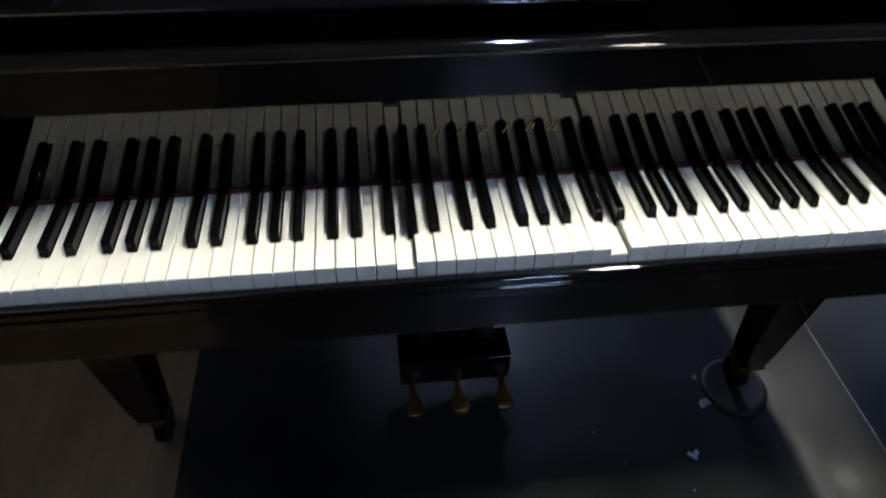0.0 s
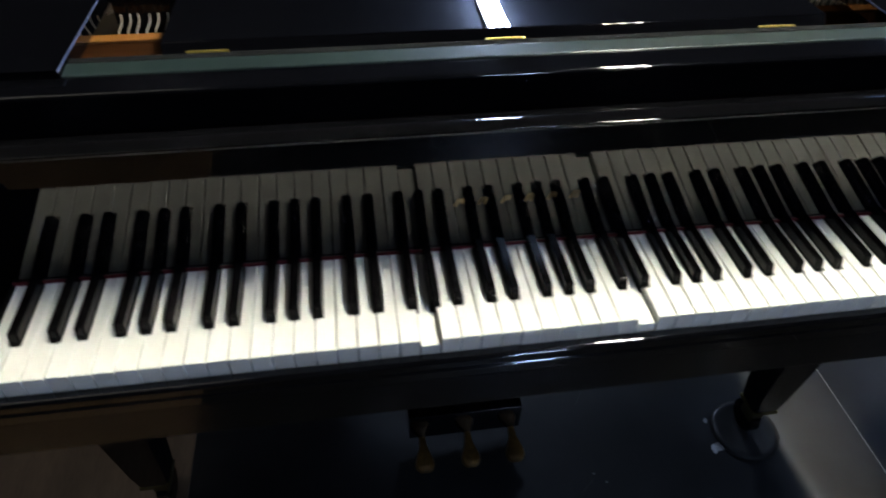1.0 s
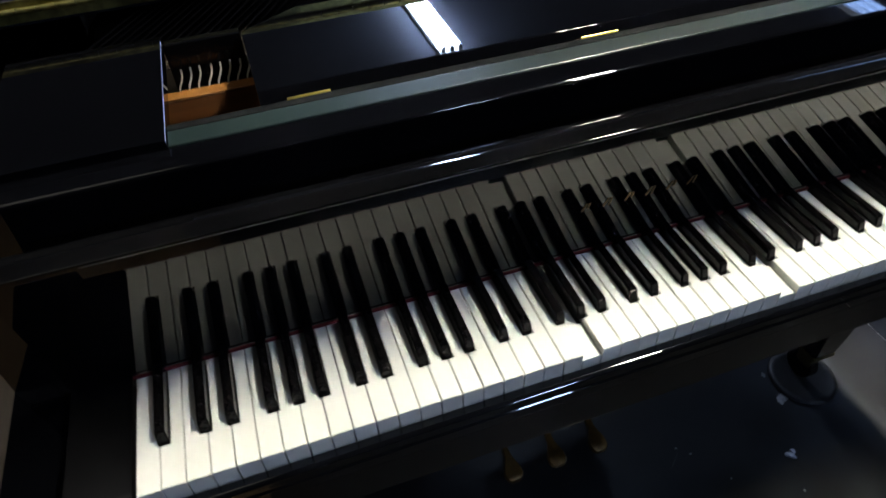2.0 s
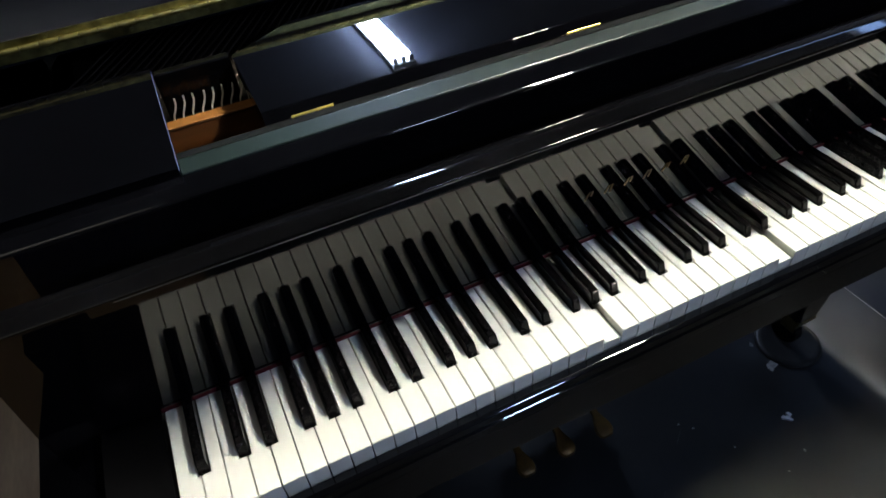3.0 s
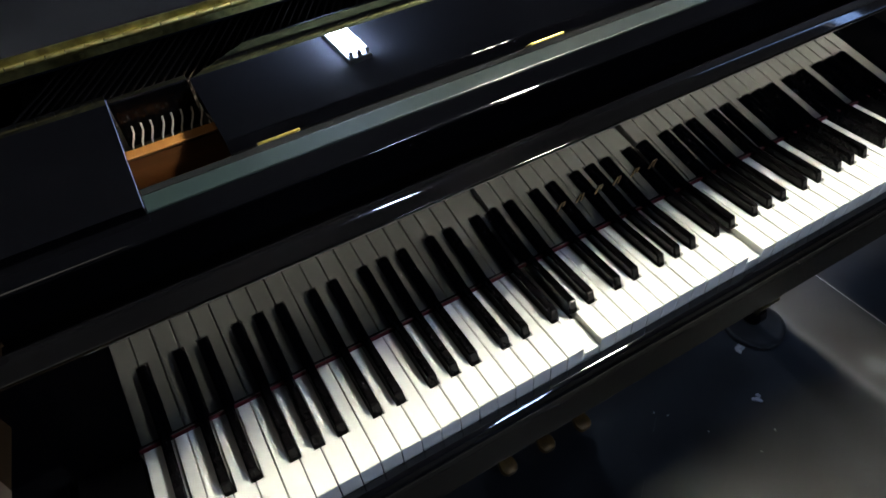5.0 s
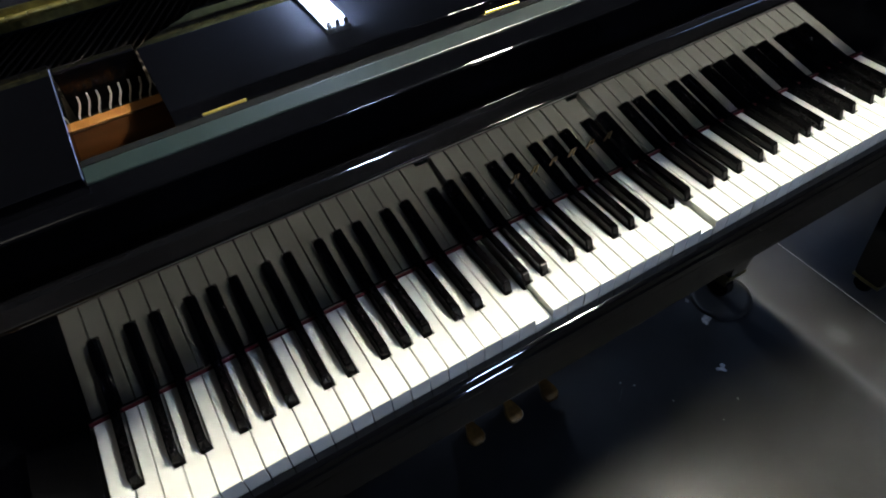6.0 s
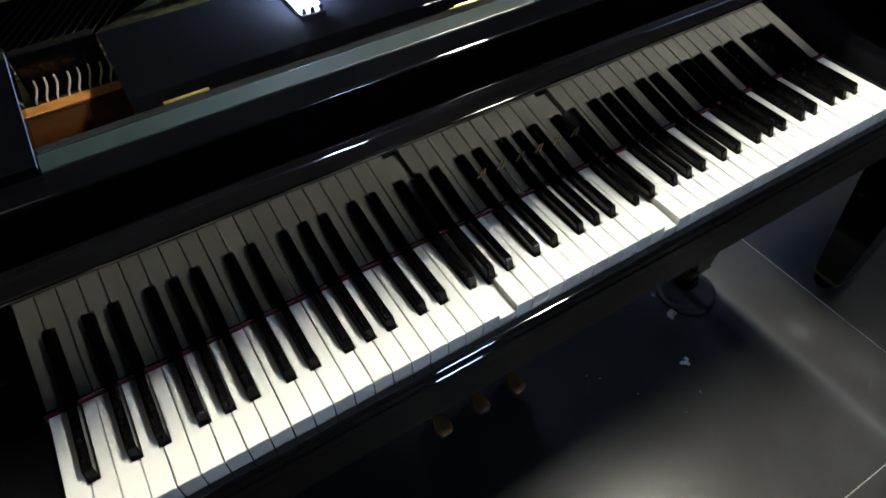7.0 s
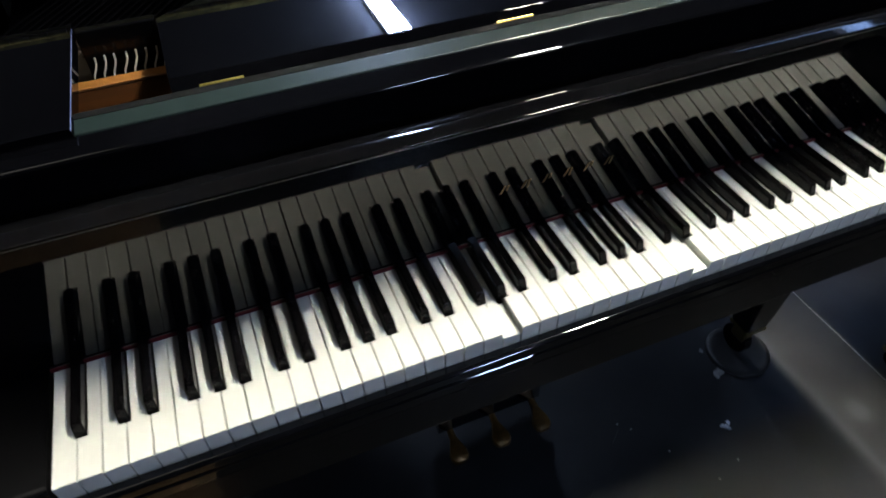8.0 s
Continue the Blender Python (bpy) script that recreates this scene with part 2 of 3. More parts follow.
def ceiling_light(cx, cy, length, spread, turn, tube):
    """A strip fitting with three bare tubes."""
    light = thing("ceiling_light", (cx, cy, CEILING), "white ceiling strip light with three bare fluorescent tubes", "ceiling light", "ceiling lights")
    light.rotation_euler = (0, 0, radians(turn))
    h = length / 2
    part("housing", box(-spread - 0.024, spread + 0.024, -h - 0.02, h + 0.02, -0.035, 0.0, 0.004), HOUSING, light)
    for dx in (-spread, 0.0, spread):
        part("tube", rod((dx, -h + 0.02, -0.055), (dx, h - 0.02, -0.055), 0.014, 14), tube, light, smooth=True)
        for s in (-1, 1):
            part("tube_holder", box(dx - 0.014, dx + 0.014, s * (h - 0.01) - 0.01, s * (h - 0.01) + 0.01, -0.075, -0.035, 0.002), HOUSING, light)


ceiling_light(1.55, 4.24, 1.22, 0.062, 0, COOL_TUBE)
ceiling_light(1.54, -3.2, 0.44, 0.22, 90, AGED_TUBE)
# the third, weak blue fitting is unseen, added to tint the right-hand floor
ceiling_light(4.35, 2.45, 2.4, 0.07, 0, FILL_TUBE)
ceiling_light(1.52, 0.32, 1.22, 0.07, 0, WARM_TUBE)

# unseen ring, added only to house the fill light
ring = thing("fill_ring", (SPOT_PLACE[0], SPOT_PLACE[1], CEILING), "unseen ring added around the soft fill light", "ceiling lamp")
part("ring", lathe([(0.76, -0.028), (0.78, -0.028), (0.78, 0.0), (0.76, 0.0), (0.76, -0.028)], 40), HOUSING, ring, smooth=True)

# ---- the grand piano ----
KEY, TOP = 0.0235, 0.72
WIDE = 52 * KEY
OUT = 0.135
piano = thing("grand_piano", (0, 0, 0), "glossy black lacquered grand piano with open fallboard and lowered music desk", "piano")

RIM = 0.965


def grand_outline(grow=0.0, front=0.262, back=1.42):
    """The plan of the body: straight bass side, round tail, curved treble side."""
    left, right = -OUT - grow, WIDE + OUT + grow
    pts = [(left, front), (right, front), (right, 0.62)]
    for k in range(1, 13):
        t = k / 12
        x = right + (0.62 - right) * (3 * t * t - 2 * t * t * t)
        pts.append((x, 0.62 + (back - 0.25 - 0.62) * t))
    for k in range(1, 11):
        a = math.pi * k / 10
        cx = (0.62 + left) / 2
        rx = (0.62 - left) / 2
        pts.append((cx + rx * math.cos(a), back - 0.25 + (0.25 + grow) * math.sin(a)))
    return pts


# keybed, key slip, arms, key blocks
part("keybed", prism(rounded([(-0.0185, 0.608, 0.006), (-0.0185, 0.6683, 0), (0.5, 0.668, 0), (0.5, 0.608, 0)]), -OUT + 0.002, WIDE + OUT - 0.002), CASE_BLACK, piano, smooth=True)
part("key_slip", prism(rounded([(-0.0185, 0.6685, 0.001), (-0.0185, 0.6827, 0.0011), (-0.0160, 0.6850, 0.0011), (-0.0160, 0.6950, 0.0018), (-0.0120, 0.6985, 0.0018), (-0.0015, 0.6975, 0.002), (-0.0015, 0.6685, 0)], 9), -0.064, WIDE + 0.064), LACQUER, piano, smooth=True)
arm = rounded([(-0.036, 0.60, 0.006), (-0.036, 0.700, 0.012), (0.186, 0.704, 0), (0.200, RIM, 0.006), (0.26, RIM, 0), (0.26, 0.60, 0)], 8)
for a, b in ((-OUT, -0.066), (WIDE + 0.066, WIDE + OUT)):
    part("arm", prism(arm, a, b), LACQUER, piano, smooth=True)
for a, b in ((-0.065, -0.0025), (WIDE + 0.0025, WIDE + 0.065)):
    part("key_block", prism(rounded([(-0.003, 0.672, 0), (-0.003, 0.7225, 0.008), (0.160, 0.7235, 0.003), (0.160, 0.672, 0)], 6), a, b), CASE_BLACK, piano, smooth=True)
part("key_bed_floor", box(-0.06, WIDE + 0.06, 0.0, 0.42, 0.6685, 0.676), RUBBER, piano)

# fallboard with its rolled lip, leaning a little towards the keys
FOOT = (0.1438, 0.7256)
LEAN_Y = -0.123
face_top = (FOOT[0] + LEAN_Y * 0.199, FOOT[1] + 0.199)
board = rounded([
    (FOOT[0], FOOT[1], 0), (face_top[0], face_top[1], 0.004), (0.0985, 0.9265, 0.0008), (0.0985, 0.9300, 0.0014),
    (0.118, 0.9304, 0.004), (0.141, 0.925, 0.006), (FOOT[0] + 0.02, FOOT[1], 0)], 6)
part("fallboard", prism(board, -0.062, WIDE + 0.062), MIRROR_LACQUER, piano, "mirror-bright black fallboard", smooth=True)
part("worn_edge", box(0.028, WIDE + 0.012, 0.0979, 0.0985, 0.9264, 0.9273, 0.0002, 1), PALE_EDGE, piano, "pale lower edge of the fallboard")
part("felt_strip", box(-0.002, WIDE + 0.002, 0.1408, 0.1435, 0.7203, 0.7252, 0.0006, 1), RED_FELT, piano, "thin dark red felt strip")


def on_board(x, z, off=0.0006):
    """A place on the fallboard's face."""
    k = z - FOOT[1]
    return Vector((x, FOOT[0] + LEAN_Y * k - off, z))


TILT_BOARD = math.degrees(math.atan(-LEAN_Y))
for i in range(6):
    bm = bmesh.new()
    for dx, lean, low in ((-0.0030, 0.42, -0.0062), (0.0026, 0.16, -0.0062 if i % 2 else -0.0020)):
        n = len(bm.verts)
        add_box(bm, dx - 0.0010, dx + 0.0010, -0.0004, 0.0004, low, 0.0062, 0.0002, 1)
        bm.verts.ensure_lookup_table()
        for v in bm.verts[n:]:
            v.co.x += lean * v.co.z
    mark = part("gold_mark", bm, GOLD_INLAY, piano)
    mark.matrix_basis = Matrix.Translation(on_board(0.5325 + i * 0.0285, 0.806)) @ pose(0, 0, 0, TILT_BOARD, 0, 0)

# shelf: front rail, side boards, desk slides
part("front_rail", prism(rounded([(0.190, 0.80, 0), (0.190, 0.9412, 0.0045), (0.226, 0.942, 0.001), (0.226, 0.80, 0)], 12), -0.064, WIDE + 0.064), LACQUER, piano, smooth=True)
SIDE_IN = 0.109
for a, b in ((-0.064, SIDE_IN), (WIDE - SIDE_IN, WIDE + 0.064)):
    part("side_board", box(a, b, 0.2265, 0.462, 0.930, 0.951), LACQUER, piano, "flat glossy black shelf board")
# thin bluish strips paint the lamp's glint along the side boards' inner edges
for x in (SIDE_IN + 0.0004, WIDE - SIDE_IN - 0.0004):
    part("edge_trim", box(x - 0.0005, x + 0.0005, 0.224, 0.450, 0.9495, 0.9514, 0.0003, 1), GLINT_EDGE, piano, "thin bluish strip painted as the board edge's glint")
part("desk_rail", prism(rounded([(0.2265, 0.915, 0), (0.2265, 0.9435, 0.0014), (0.2505, 0.9460, 0.0012), (0.2505, 0.915, 0)], 4), SIDE_IN + 0.0012, WIDE - SIDE_IN - 0.0012), RAIL_GREY, piano, "grey-green satin rail", smooth=True)
part("rail_groove", box(SIDE_IN + 0.0012, WIDE - SIDE_IN - 0.0012, 0.2510, 0.2735, 0.915, 0.9375), BLACK_FELT, piano)
part("slide_bar", box(SIDE_IN + 0.0012, WIDE - SIDE_IN - 0.0012, 0.2508, 0.2622, 0.938, 0.9462, 0.0006, 1), BLACK_FELT, piano, "matt black slide bar")

# lowered music desk on its hinges
DESK_L, DESK_R = 0.205, 1.030
plan = [(DESK_L, 0.2725), (DESK_R, 0.2725), (DESK_R, 0.438), (DESK_R - 0.088, 0.493), (DESK_L + 0.088, 0.493), (DESK_L, 0.438)]
bm = prism(plan, 0.928, 0.9505, "z")
bmesh.ops.recalc_face_normals(bm, faces=bm.faces)
bmesh.ops.bevel(bm, geom=[e for e in bm.edges if all(v.co.z > 0.95 and v.co.y < 0.28 for v in e.verts)], offset=0.011, segments=1, affect="EDGES")
for v in bm.verts:
    if v.co.y < 0.28 and 0.935 < v.co.z < 0.945:
        v.co.y, v.co.z = 0.2745, 0.9385
bmesh.ops.bevel(bm, geom=[e for e in bm.edges if all(v.co.y < 0.29 and v.co.z > 0.9375 for v in e.verts) and abs(e.verts[0].co.x - e.verts[1].co.x) > 0.5], offset=0.0012, segments=6, affect="EDGES")
bmesh.ops.bevel(bm, geom=[e for e in bm.edges if all(v.co.z > 0.95 and v.co.y > 0.43 for v in e.verts)], offset=0.0012, segments=2, affect="EDGES")
desk = part("music_desk", bm, LACQUER, piano, "black music desk folded flat")
for a, b in ((0.2345, 0.2795), (0.5815, 0.627), (0.934, 0.980)):
    h = part("hinge", box(a, b, 0.2665, 0.2725, 0.9378, 0.9430, 0.0008, 1), DULL_BRASS, desk, "small brass hinge")
    part("hinge_pin", rod((a - 0.001, 0.2690, 0.9438), (b + 0.001, 0.2690, 0.9438), 0.0016), BRASS, h, smooth=True)
part("slide_rail", box(SIDE_IN + 0.0012, DESK_L - 0.002, 0.444, 0.458, 0.8865, 0.948, 0.002), CASE_BLACK, piano)
part("slide_rail", box(DESK_R + 0.002, WIDE - SIDE_IN - 0.0012, 0.444, 0.458, 0.8865, 0.948, 0.002), CASE_BLACK, piano)

# inside: pin block, tuning pins, strings, plate
part("pin_block", box(0.02, WIDE - 0.02, 0.392, 0.408, 0.80, 0.900, 0.001, 1), RED_WOOD, piano, "red-brown wooden pin block")
part("pin_block_edge", box(0.02, WIDE - 0.02, 0.391, 0.410, 0.9005, 0.9035, 0.001, 1), EDGE_WOOD, piano)
# the plate's near-black colour holds the shade inside the case
part("iron_plate", box(0.0, WIDE, 0.4165, 1.05, 0.872, 0.886), SHADED_BRONZE, piano, "iron plate coloured dark for the shade inside the case")
loop_mesh = None
for i in range(32):
    x = 0.1145 + i * 0.0118
    if 0.31 < x:
        x += WIDE - 0.53
    if loop_mesh is None:
        wire = part("string_loop", sweep([(0, 0, 0.002), (0.0002, 0, 0.010), (0.0012, 0.001, 0.0145), (0.0048, 0.003, 0.0205), (0.0074, 0.005, 0.0265), (0.0080, 0.006, 0.035)], 0.0011, 7), WIRE, piano, smooth=True)
        loop_mesh = wire.data
    else:
        wire = new("string_loop", loop_mesh)
        wire.parent = piano
    wire.matrix_basis = pose(x, 0.424, 0.886, random.uniform(-3, 3), random.uniform(-3, 3), random.uniform(-6, 6))
string_mesh = None
for i in range(40):
    x = -0.085 + i * 0.0138
    if string_mesh is None:
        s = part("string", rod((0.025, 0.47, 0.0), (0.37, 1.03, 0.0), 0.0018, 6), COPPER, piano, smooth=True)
        string_mesh = s.data
    else:
        s = new("string", string_mesh)
        s.parent = piano
    s.location = (x, 0, 0.905)

# body and lid
body_outline = grand_outline()
bm = bmesh.new()
inner = [(p * 0.955 + 0.62 * 0.045, q) for p, q in body_outline]
for j in range(len(body_outline)):
    k = (j + 1) % len(body_outline)
    if j in (0,):
        continue
    a, b, c, d = body_outline[j], body_outline[k], inner[k], inner[j]
    low = [bm.verts.new((*p, 0.60)) for p in (a, b, c, d)]
    high = [bm.verts.new((*p, RIM)) for p in (a, b, c, d)]
    for m in range(4):
        n = (m + 1) % 4
        bm.faces.new((low[m], low[n], high[n], high[m]))
    bm.faces.new(low[::-1])
    bm.faces.new(high)
bmesh.ops.remove_doubles(bm, verts=bm.verts, dist=1e-5)
part("rim", bm, LACQUER, piano)
part("soundboard", prism([(p * 0.95 + 0.031, q * 0.97 + 0.03) for p, q in grand_outline(0, 0.5, 1.37)], 0.70, 0.72, "z"), RED_WOOD, piano)
LID_Y = 0.530
lid = part("lid", prism([(x, max(y, LID_Y)) for x, y in grand_outline(0.012, LID_Y, 1.44)], RIM + 0.001, RIM + 0.019, "z"), LID_LACQUER, piano, "closed black lid")
part("lid_flap", prism(rounded([(LID_Y + 0.001, RIM + 0.0215, 0.002), (LID_Y + 0.001, RIM + 0.0325, 0.003), (LID_Y + 0.36, RIM + 0.0325, 0.004), (LID_Y + 0.36, RIM + 0.0215, 0.002)], 4), -OUT - 0.012, WIDE + OUT + 0.012), LID_LACQUER, piano, "front lid flap folded back", smooth=True)
hinge_long = part("lid_hinge", box(-OUT, WIDE + OUT, LID_Y - 0.0018, LID_Y, RIM + 0.005, RIM + 0.0188), WORN_BRASS, piano, "long brass piano hinge")
part("hinge_leaf", box(-OUT, WIDE + OUT, LID_Y - 0.0012, LID_Y + 0.0006, RIM + 0.0222, RIM + 0.0308), WORN_BRASS, hinge_long)
knuckle = None
for i in range(70):
    x = -OUT + 0.012 + i * 0.0225
    if x > WIDE + OUT:
        break
    if knuckle is None:
        kn = part("hinge_knuckle", rod((-0.0108, 0, 0), (0.0108, 0, 0), 0.0040, 10), WORN_BRASS, hinge_long, smooth=True)
        knuckle = kn.data
    else:
        kn = new("hinge_knuckle", knuckle)
        kn.parent = hinge_long
    kn.location = (x, LID_Y - 0.0045, RIM + 0.0203)
screw = None
for i in range(16):
    x = -OUT + 0.05 + i * 0.095
    for z in (RIM + 0.0105, RIM + 0.0272):
        if screw is None:
            sc = part("screw", rod((0, 0, 0), (0, -0.0012, 0), 0.0028, 10), WORN_BRASS, hinge_long)
            screw = sc.data
        else:
            sc = new("screw", screw)
            sc.parent = hinge_long
        sc.location = (x, LID_Y - 0.0017, z)

# legs, casters
LEG_Y = 0.20


def piano_leg(parent, x, y, top=0.603, foot=0.105, thick=0.0, lift=0.0):
    """A square tapered leg with a brass ferrule and a caster."""
    bm = bmesh.new()
    loops = []
    for h, w in ((foot, 0.027), (foot + 0.045, 0.030), (0.45, 0.048), (0.56, 0.056), (top, 0.056)):
        w += thick
        loops.append([bm.verts.new((x + sx * w, y + sy * w, h)) for sx, sy in ((-1, -1), (1, -1), (1, 1), (-1, 1))])
    for a, b in zip(loops, loops[1:]):
        for k in range(4):
            bm.faces.new((a[k], a[(k + 1) % 4], b[(k + 1) % 4], b[k]))
    bm.faces.new(loops[0][::-1])
    bm.faces.new(loops[-1])
    bmesh.ops.bevel(bm, geom=[e for e in bm.edges if abs(e.verts[0].co.z - e.verts[1].co.z) > 0.01], offset=0.004, segments=2, affect="EDGES")
    leg = part("leg", bm, LACQUER, parent)
    f = 0.0285 + thick
    part("ferrule", box(x - f, x + f, y - f, y + f, foot - 0.008, foot + 0.002, 0.002), DULL_BRASS, leg, "brass ferrule")
    part("caster_fork", box(x - 0.014, x + 0.014, y - 0.016, y + 0.022, foot * 0.5, foot - 0.0075, 0.003), DULL_BRASS, leg, "brass caster fork")
    radius = (foot - lift) * 0.36
    part("caster_wheel", rod((x - 0.010, y + 0.010, lift + radius), (x + 0.010, y + 0.010, lift + radius), radius, 20), CASE_BLACK, leg, "dark caster wheel", smooth=True)
    return leg


def caster_cup(x, y):
    """A turned dish under a caster."""
    cup = thing("caster_cup", (x, y, 0), "dark brown round caster cup on the floor", "caster cup", "caster cups")
    part("dish", lathe([(0.073, 0.0), (0.075, 0.003), (0.073, 0.007), (0.068, 0.0095), (0.060, 0.0090), (0.052, 0.006), (0.0, 0.0055)], 28), CUP_BROWN, cup, smooth=True)


piano_leg(piano, -0.018, LEG_Y + 0.02)
piano_leg(piano, WIDE + 0.012, LEG_Y + 0.02, lift=0.006)
caster_cup(WIDE + 0.012, LEG_Y + 0.012)
piano_leg(piano, 0.25, 1.15, 0.705, lift=0.006)
caster_cup(0.25, 1.16)

# lyre with three pedals
lyre = part("pedal_lyre", prism(rounded([(0.255, 0.062, 0.003), (0.255, 0.140, 0.002), (0.335, 0.140, 0.002), (0.335, 0.062, 0.003)], 4), 0.476, 0.712), LACQUER, piano, "black pedal box", smooth=True)
for x in (0.532, 0.657):
    part("lyre_post", prism(rounded([(x - 0.018, 0.28, 0.005), (x + 0.018, 0.28, 0.005), (x + 0.018, 0.32, 0.005), (x - 0.018, 0.32, 0.005)], 3), 0.141, 0.61, "z"), LACQUER, lyre, smooth=True)
part("pedal_rod", rod((0.586, 0.30, 0.140), (0.586, 0.30, 0.608), 0.004), CASE_BLACK, lyre, smooth=True)
for x in (0.504, 0.602, 0.698):
    bm = bmesh.new()
    steps = [(0.262, 0.0070, 0.050), (0.242, 0.0085, 0.045), (0.228, 0.0150, 0.041), (0.217, 0.0200, 0.038), (0.206, 0.0208, 0.035), (0.198, 0.0165, 0.032), (0.194, 0.0090, 0.029)]
    rows = []
    for y, w, z in steps:
        rows.append([bm.verts.new((x + sx * w, y, z + dz)) for sx, dz in ((-1, -0.006), (-0.85, 0.002), (0, 0.0045), (0.85, 0.002), (1, -0.006))])
    for a, b in zip(rows, rows[1:]):
        for k in range(4):
            bm.faces.new((a[k], a[k + 1], b[k + 1], b[k]))
        bm.faces.new((a[4], a[0], b[0], b[4]))
    bm.faces.new(rows[0])
    bm.faces.new(rows[-1])
    part("pedal", bm, PEDAL_BRASS, lyre, "worn brass pedal", smooth=True)

# ---- keys ----
LETTERS = "CDEFGAB"
BLACK_AFTER = {"C": -0.00235, "D": 0.00235, "F": -0.00336, "G": 0.0, "A": 0.00336}


def letter(i):
    return LETTERS[(i - 2) % 7]


def black_after(i):
    """The middle of the black key between white keys i and i + 1, or None."""
    if i < 0 or i > 50 or letter(i) not in BLACK_AFTER:
        return None
    return (i + 1) * KEY + BLACK_AFTER[letter(i)]


HEAD, GAP, NOTCH = 0.0480, 0.0007, 0.0067
PRESSED_WHITE, PRESSED_BLACK = (20, 31), ()
white_meshes = {}
for i in range(52):
    x0 = i * KEY
    before, after = black_after(i - 1), black_after(i)
    left = GAP if before is None else before + NOTCH - x0
    right = KEY - GAP if after is None else after - NOTCH - x0
    sort = (round(left, 5), round(right, 5))
    if sort not in white_meshes:
        outline = [(GAP, 0.0), (KEY - GAP, 0.0), (KEY - GAP, HEAD)]
        if after is not None:
            outline.append((right, HEAD))
        outline += [(right, 0.146), (left, 0.146)]
        if before is not None:
            outline.append((left, HEAD))
        outline.append((GAP, HEAD))
        clean = [p for n, p in enumerate(outline) if p != outline[n - 1]]
        bm = prism(clean, -0.026, 0.0, "z")
        bmesh.ops.recalc_face_normals(bm, faces=bm.faces)
        rim_edges = [e for e in bm.edges if min(v.co.z for v in e.verts) > -0.001]
        bmesh.ops.bevel(bm, geom=rim_edges, offset=0.0007, segments=2, affect="EDGES")
        k = part("white_key", bm, IVORY, piano)
        white_meshes[sort] = k.data
    else:
        k = new("white_key", white_meshes[sort])
        k.parent = piano
    dip = 1.45 if i in PRESSED_WHITE else random.uniform(-0.02, 0.02)
    k.matrix_basis = Matrix.Translation((x0, 0.40, TOP)) @ pose(0, 0, 0, dip, 0, 0) @ Matrix.Translation((0, -0.40, 0))

black_mesh = None
for i in range(51):
    mid = black_after(i)
    if mid is None:
        continue
    if black_mesh is None:
        bm = bmesh.new()
        foot = [bm.verts.new(p) for p in ((-0.0060, 0.0495, -0.004), (0.0060, 0.0495, -0.004), (0.0060, 0.146, -0.004), (-0.0060, 0.146, -0.004))]
        crown = [bm.verts.new(p) for p in ((-0.0052, 0.0548, 0.0132), (0.0052, 0.0548, 0.0132), (0.0052, 0.146, 0.0138), (-0.0052, 0.146, 0.0138))]
        for n in range(4):
            m = (n + 1) % 4
            bm.faces.new((foot[n], foot[m], crown[m], crown[n]))
        bm.faces.new(foot[::-1])
        bm.faces.new(crown)
        edges = [e for e in bm.edges if max(v.co.z for v in e.verts) > 0.01 and max(v.co.y for v in e.verts) < 0.1 or all(v.co.z > 0.01 for v in e.verts)]
        bmesh.ops.bevel(bm, geom=edges, offset=0.0017, segments=3, affect="EDGES")
        k = part("black_key", bm, EBONY, piano, smooth=True)
        black_mesh = k.data
    else:
        k = new("black_key", black_mesh)
        k.parent = piano
    dip = 1.3 if i in PRESSED_BLACK else random.uniform(-0.02, 0.02)
    k.matrix_basis = Matrix.Translation((mid, 0.40, TOP)) @ pose(0, 0, 0, dip, 0, 0) @ Matrix.Translation((0, -0.40, 0))

# ---- the neighbouring piano ----
other = thing("piano", (0, 0, 0), "second black piano on brass casters beside the grand", "piano")
OX, OY = 1.532, 0.024
part("case", prism(rounded([(OX - 0.038, OY - 0.02, 0.01), (OX + 1.35, OY - 0.02, 0.01), (OX + 1.35, OY + 0.30, 0.05), (OX - 0.038, OY + 0.30, 0.05)], 6), 0.60, 0.985, "z"), CASE_BLACK, other)
part("lid", box(OX - 0.046, OX + 1.358, OY - 0.026, OY + 0.308, 0.9855, 1.003, 0.004), LID_LACQUER, other, "closed black lid")
for dx, dy in ((0.01, 0.01), (1.29, 0.01), (0.65, 0.22)):
    piano_leg(other, OX + dx, OY + dy, foot=0.06, thick=0.006)

# ---- floor scraps ----
bm = bmesh.new()
for ax, ay, r in ((0, 0, 0.010), (0.012, 0.007, 0.008), (-0.010, 0.006, 0.007), (0.004, -0.010, 0.006)):
    pts = [bm.verts.new((ax + r * random.uniform(0.6, 1.2) * math.cos(a), ay + r * random.uniform(0.6, 1.2) * math.sin(a), 0.004 + random.uniform(0, 0.004))) for a in (0, 1.1, 2.2, 3.3, 4.4, 5.4)]
    low = [bm.verts.new((v.co.x, v.co.y, 0.0)) for v in pts]
    bm.faces.new(pts)
    bm.faces.new(low[::-1])
    for n in range(6):
        bm.faces.new((low[n], low[(n + 1) % 6], pts[(n + 1) % 6], pts[n]))
scrap = tagged(part("paper_scrap", bm, PAPER), "small crumpled scrap of white paper on the floor", "litter")
scrap.location = (1.078, 0.061, 0.0)
scrap.scale = (0.72, 0.72, 0.72)

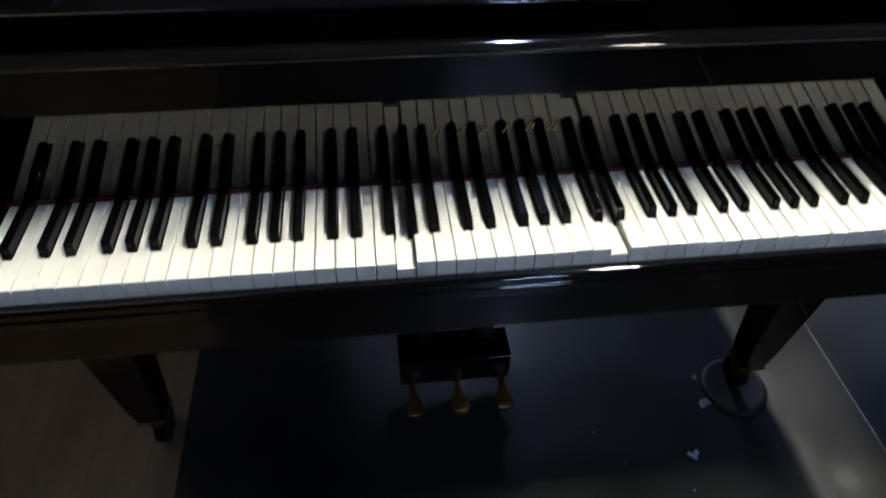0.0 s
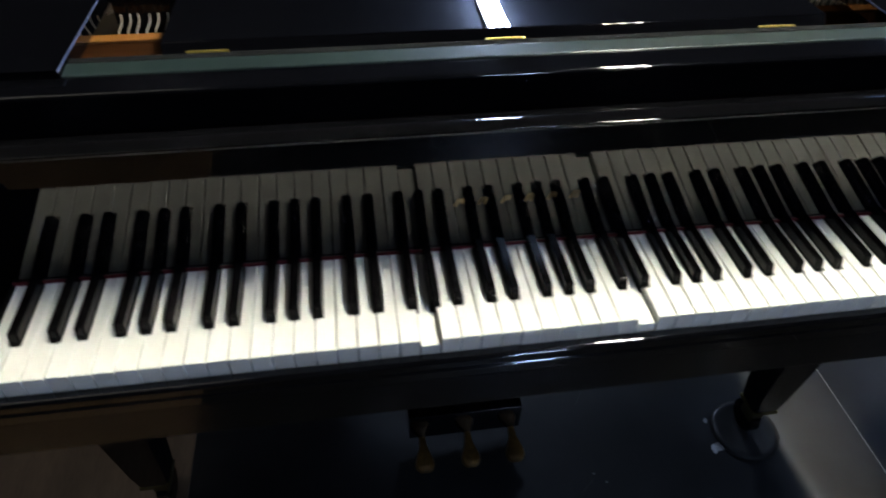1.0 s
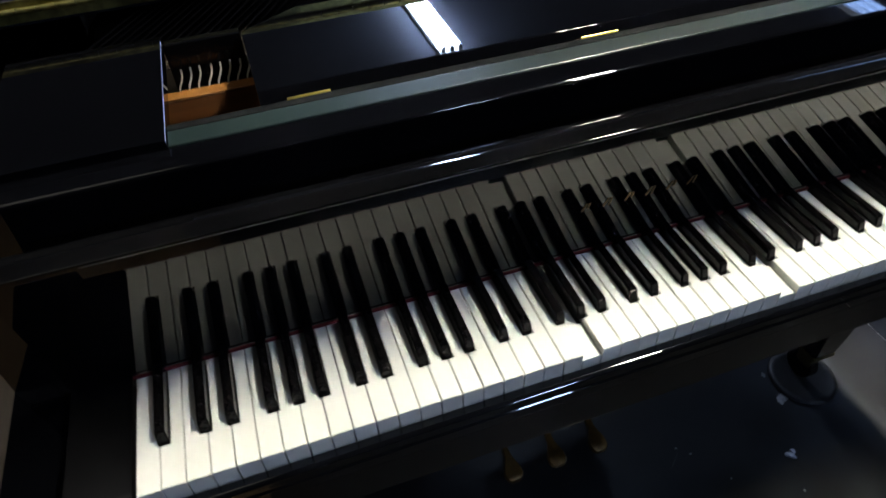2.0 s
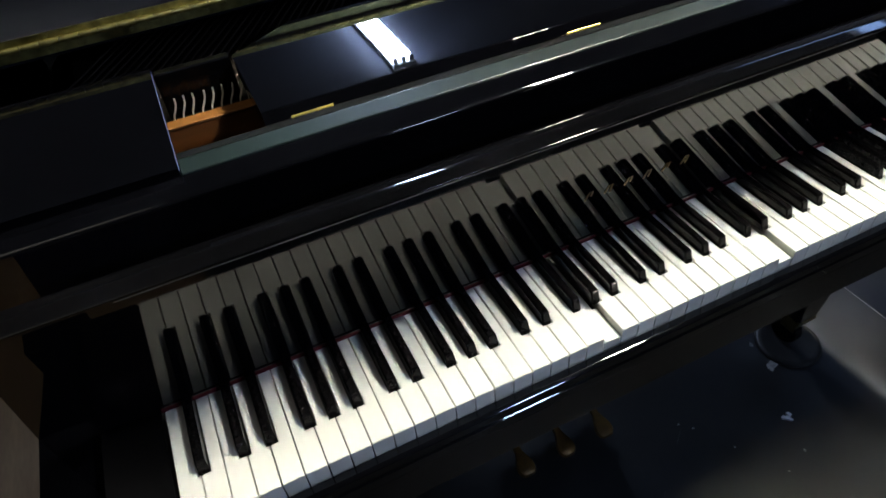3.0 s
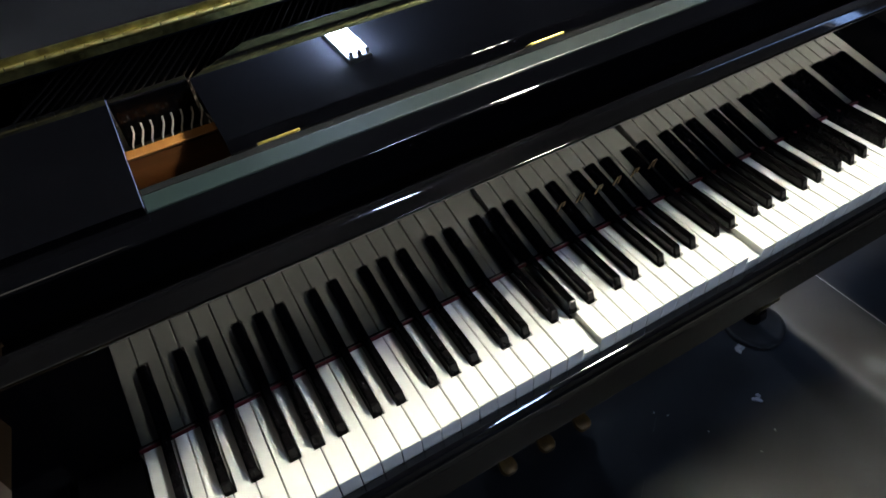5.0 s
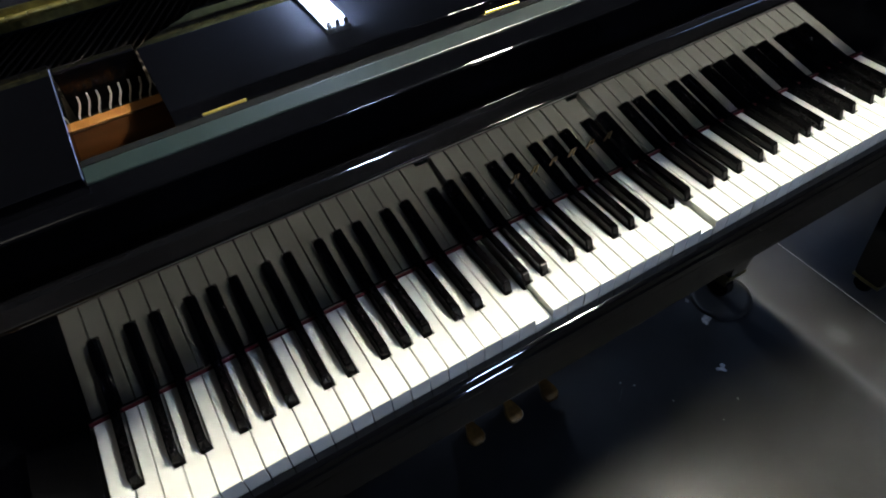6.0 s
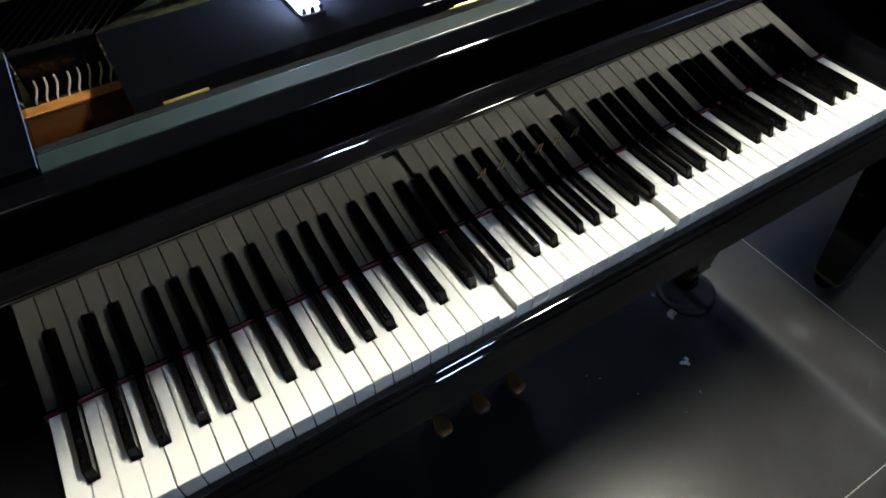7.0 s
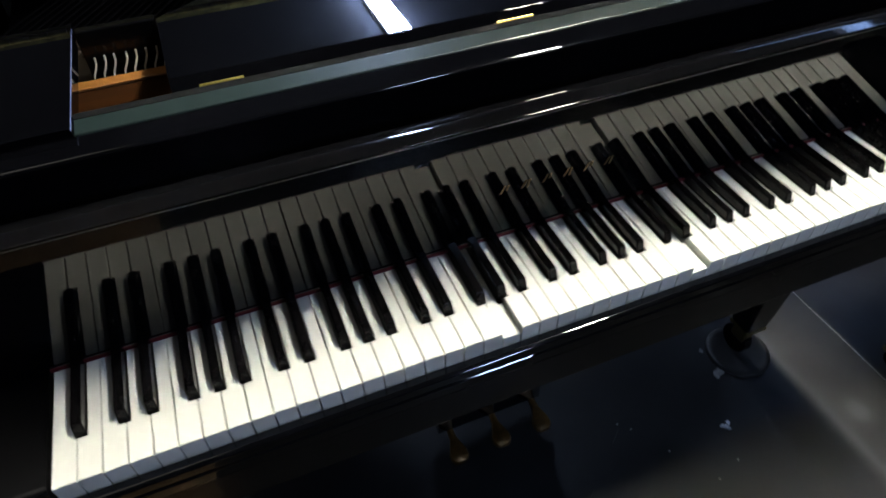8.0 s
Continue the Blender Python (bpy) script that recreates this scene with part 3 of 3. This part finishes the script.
# ---- floor panels ----
EDGE_X = 0.015
cuts_x = [X0, EDGE_X - 1.2, EDGE_X, JOINT_X, JOINT_X + 1.5, X1]
cuts_y = [Y0, JOINT_Y - 2.4, JOINT_Y, JOINT_Y + 2.4, JOINT_Y + 4.8, Y1]
for a, b in zip(cuts_x, cuts_x[1:]):
    for c, d in zip(cuts_y, cuts_y[1:]):
        gap = 0.0003 if b == EDGE_X or a == EDGE_X else 0.0026
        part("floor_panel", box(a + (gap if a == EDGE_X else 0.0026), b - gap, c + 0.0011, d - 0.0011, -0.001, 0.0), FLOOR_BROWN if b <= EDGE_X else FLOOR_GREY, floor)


def fleck(x, y, r, stretch=1.0, turn=0.0, material=DUST, name="dust_fleck"):
    """A thin, ragged patch of dust or a scratch on the floor."""
    bm = bmesh.new()
    n = 14
    ring = []
    for k in range(n):
        q = r * random.uniform(0.55, 1.15)
        p = Vector((q * stretch * math.cos(2 * math.pi * k / n), q * math.sin(2 * math.pi * k / n)))
        ring.append((x + p.x * math.cos(turn) - p.y * math.sin(turn), y + p.x * math.sin(turn) + p.y * math.cos(turn)))
    low = [bm.verts.new((*p, 0.0)) for p in ring]
    high = [bm.verts.new((x + (p[0] - x) * 0.8, y + (p[1] - y) * 0.8, 0.0004)) for p in ring]
    bm.faces.new(high)
    for k in range(n):
        bm.faces.new((low[k], low[(k + 1) % n], high[(k + 1) % n], high[k]))
    part(name, bm, material, floor)


for x, y, rr in ((1.153, 0.179, 0.011), (1.160, 0.188, 0.006), (1.146, 0.172, 0.005), (1.156, 0.248, 0.006), (0.883, 0.136, 0.003), (0.862, 0.158, 0.0025), (1.052, -0.012, 0.003), (0.988, -0.032, 0.0025), (0.93, 0.06, 0.002)):
    fleck(x, y, rr, random.uniform(1, 1.5), random.uniform(0, 3))
for x0, y0, x1, y1 in ((0.821, 0.117, 0.861, 0.148), (0.867, 0.322, 0.900, 0.367), (0.70, 0.02, 0.74, 0.05), (1.36, -0.22, 1.41, -0.19)):
    fleck((x0 + x1) / 2, (y0 + y1) / 2, 0.0011, 0.5 * math.hypot(x1 - x0, y1 - y0) / 0.0011, math.atan2(y1 - y0, x1 - x0), FAINT_DUST, "scratch")
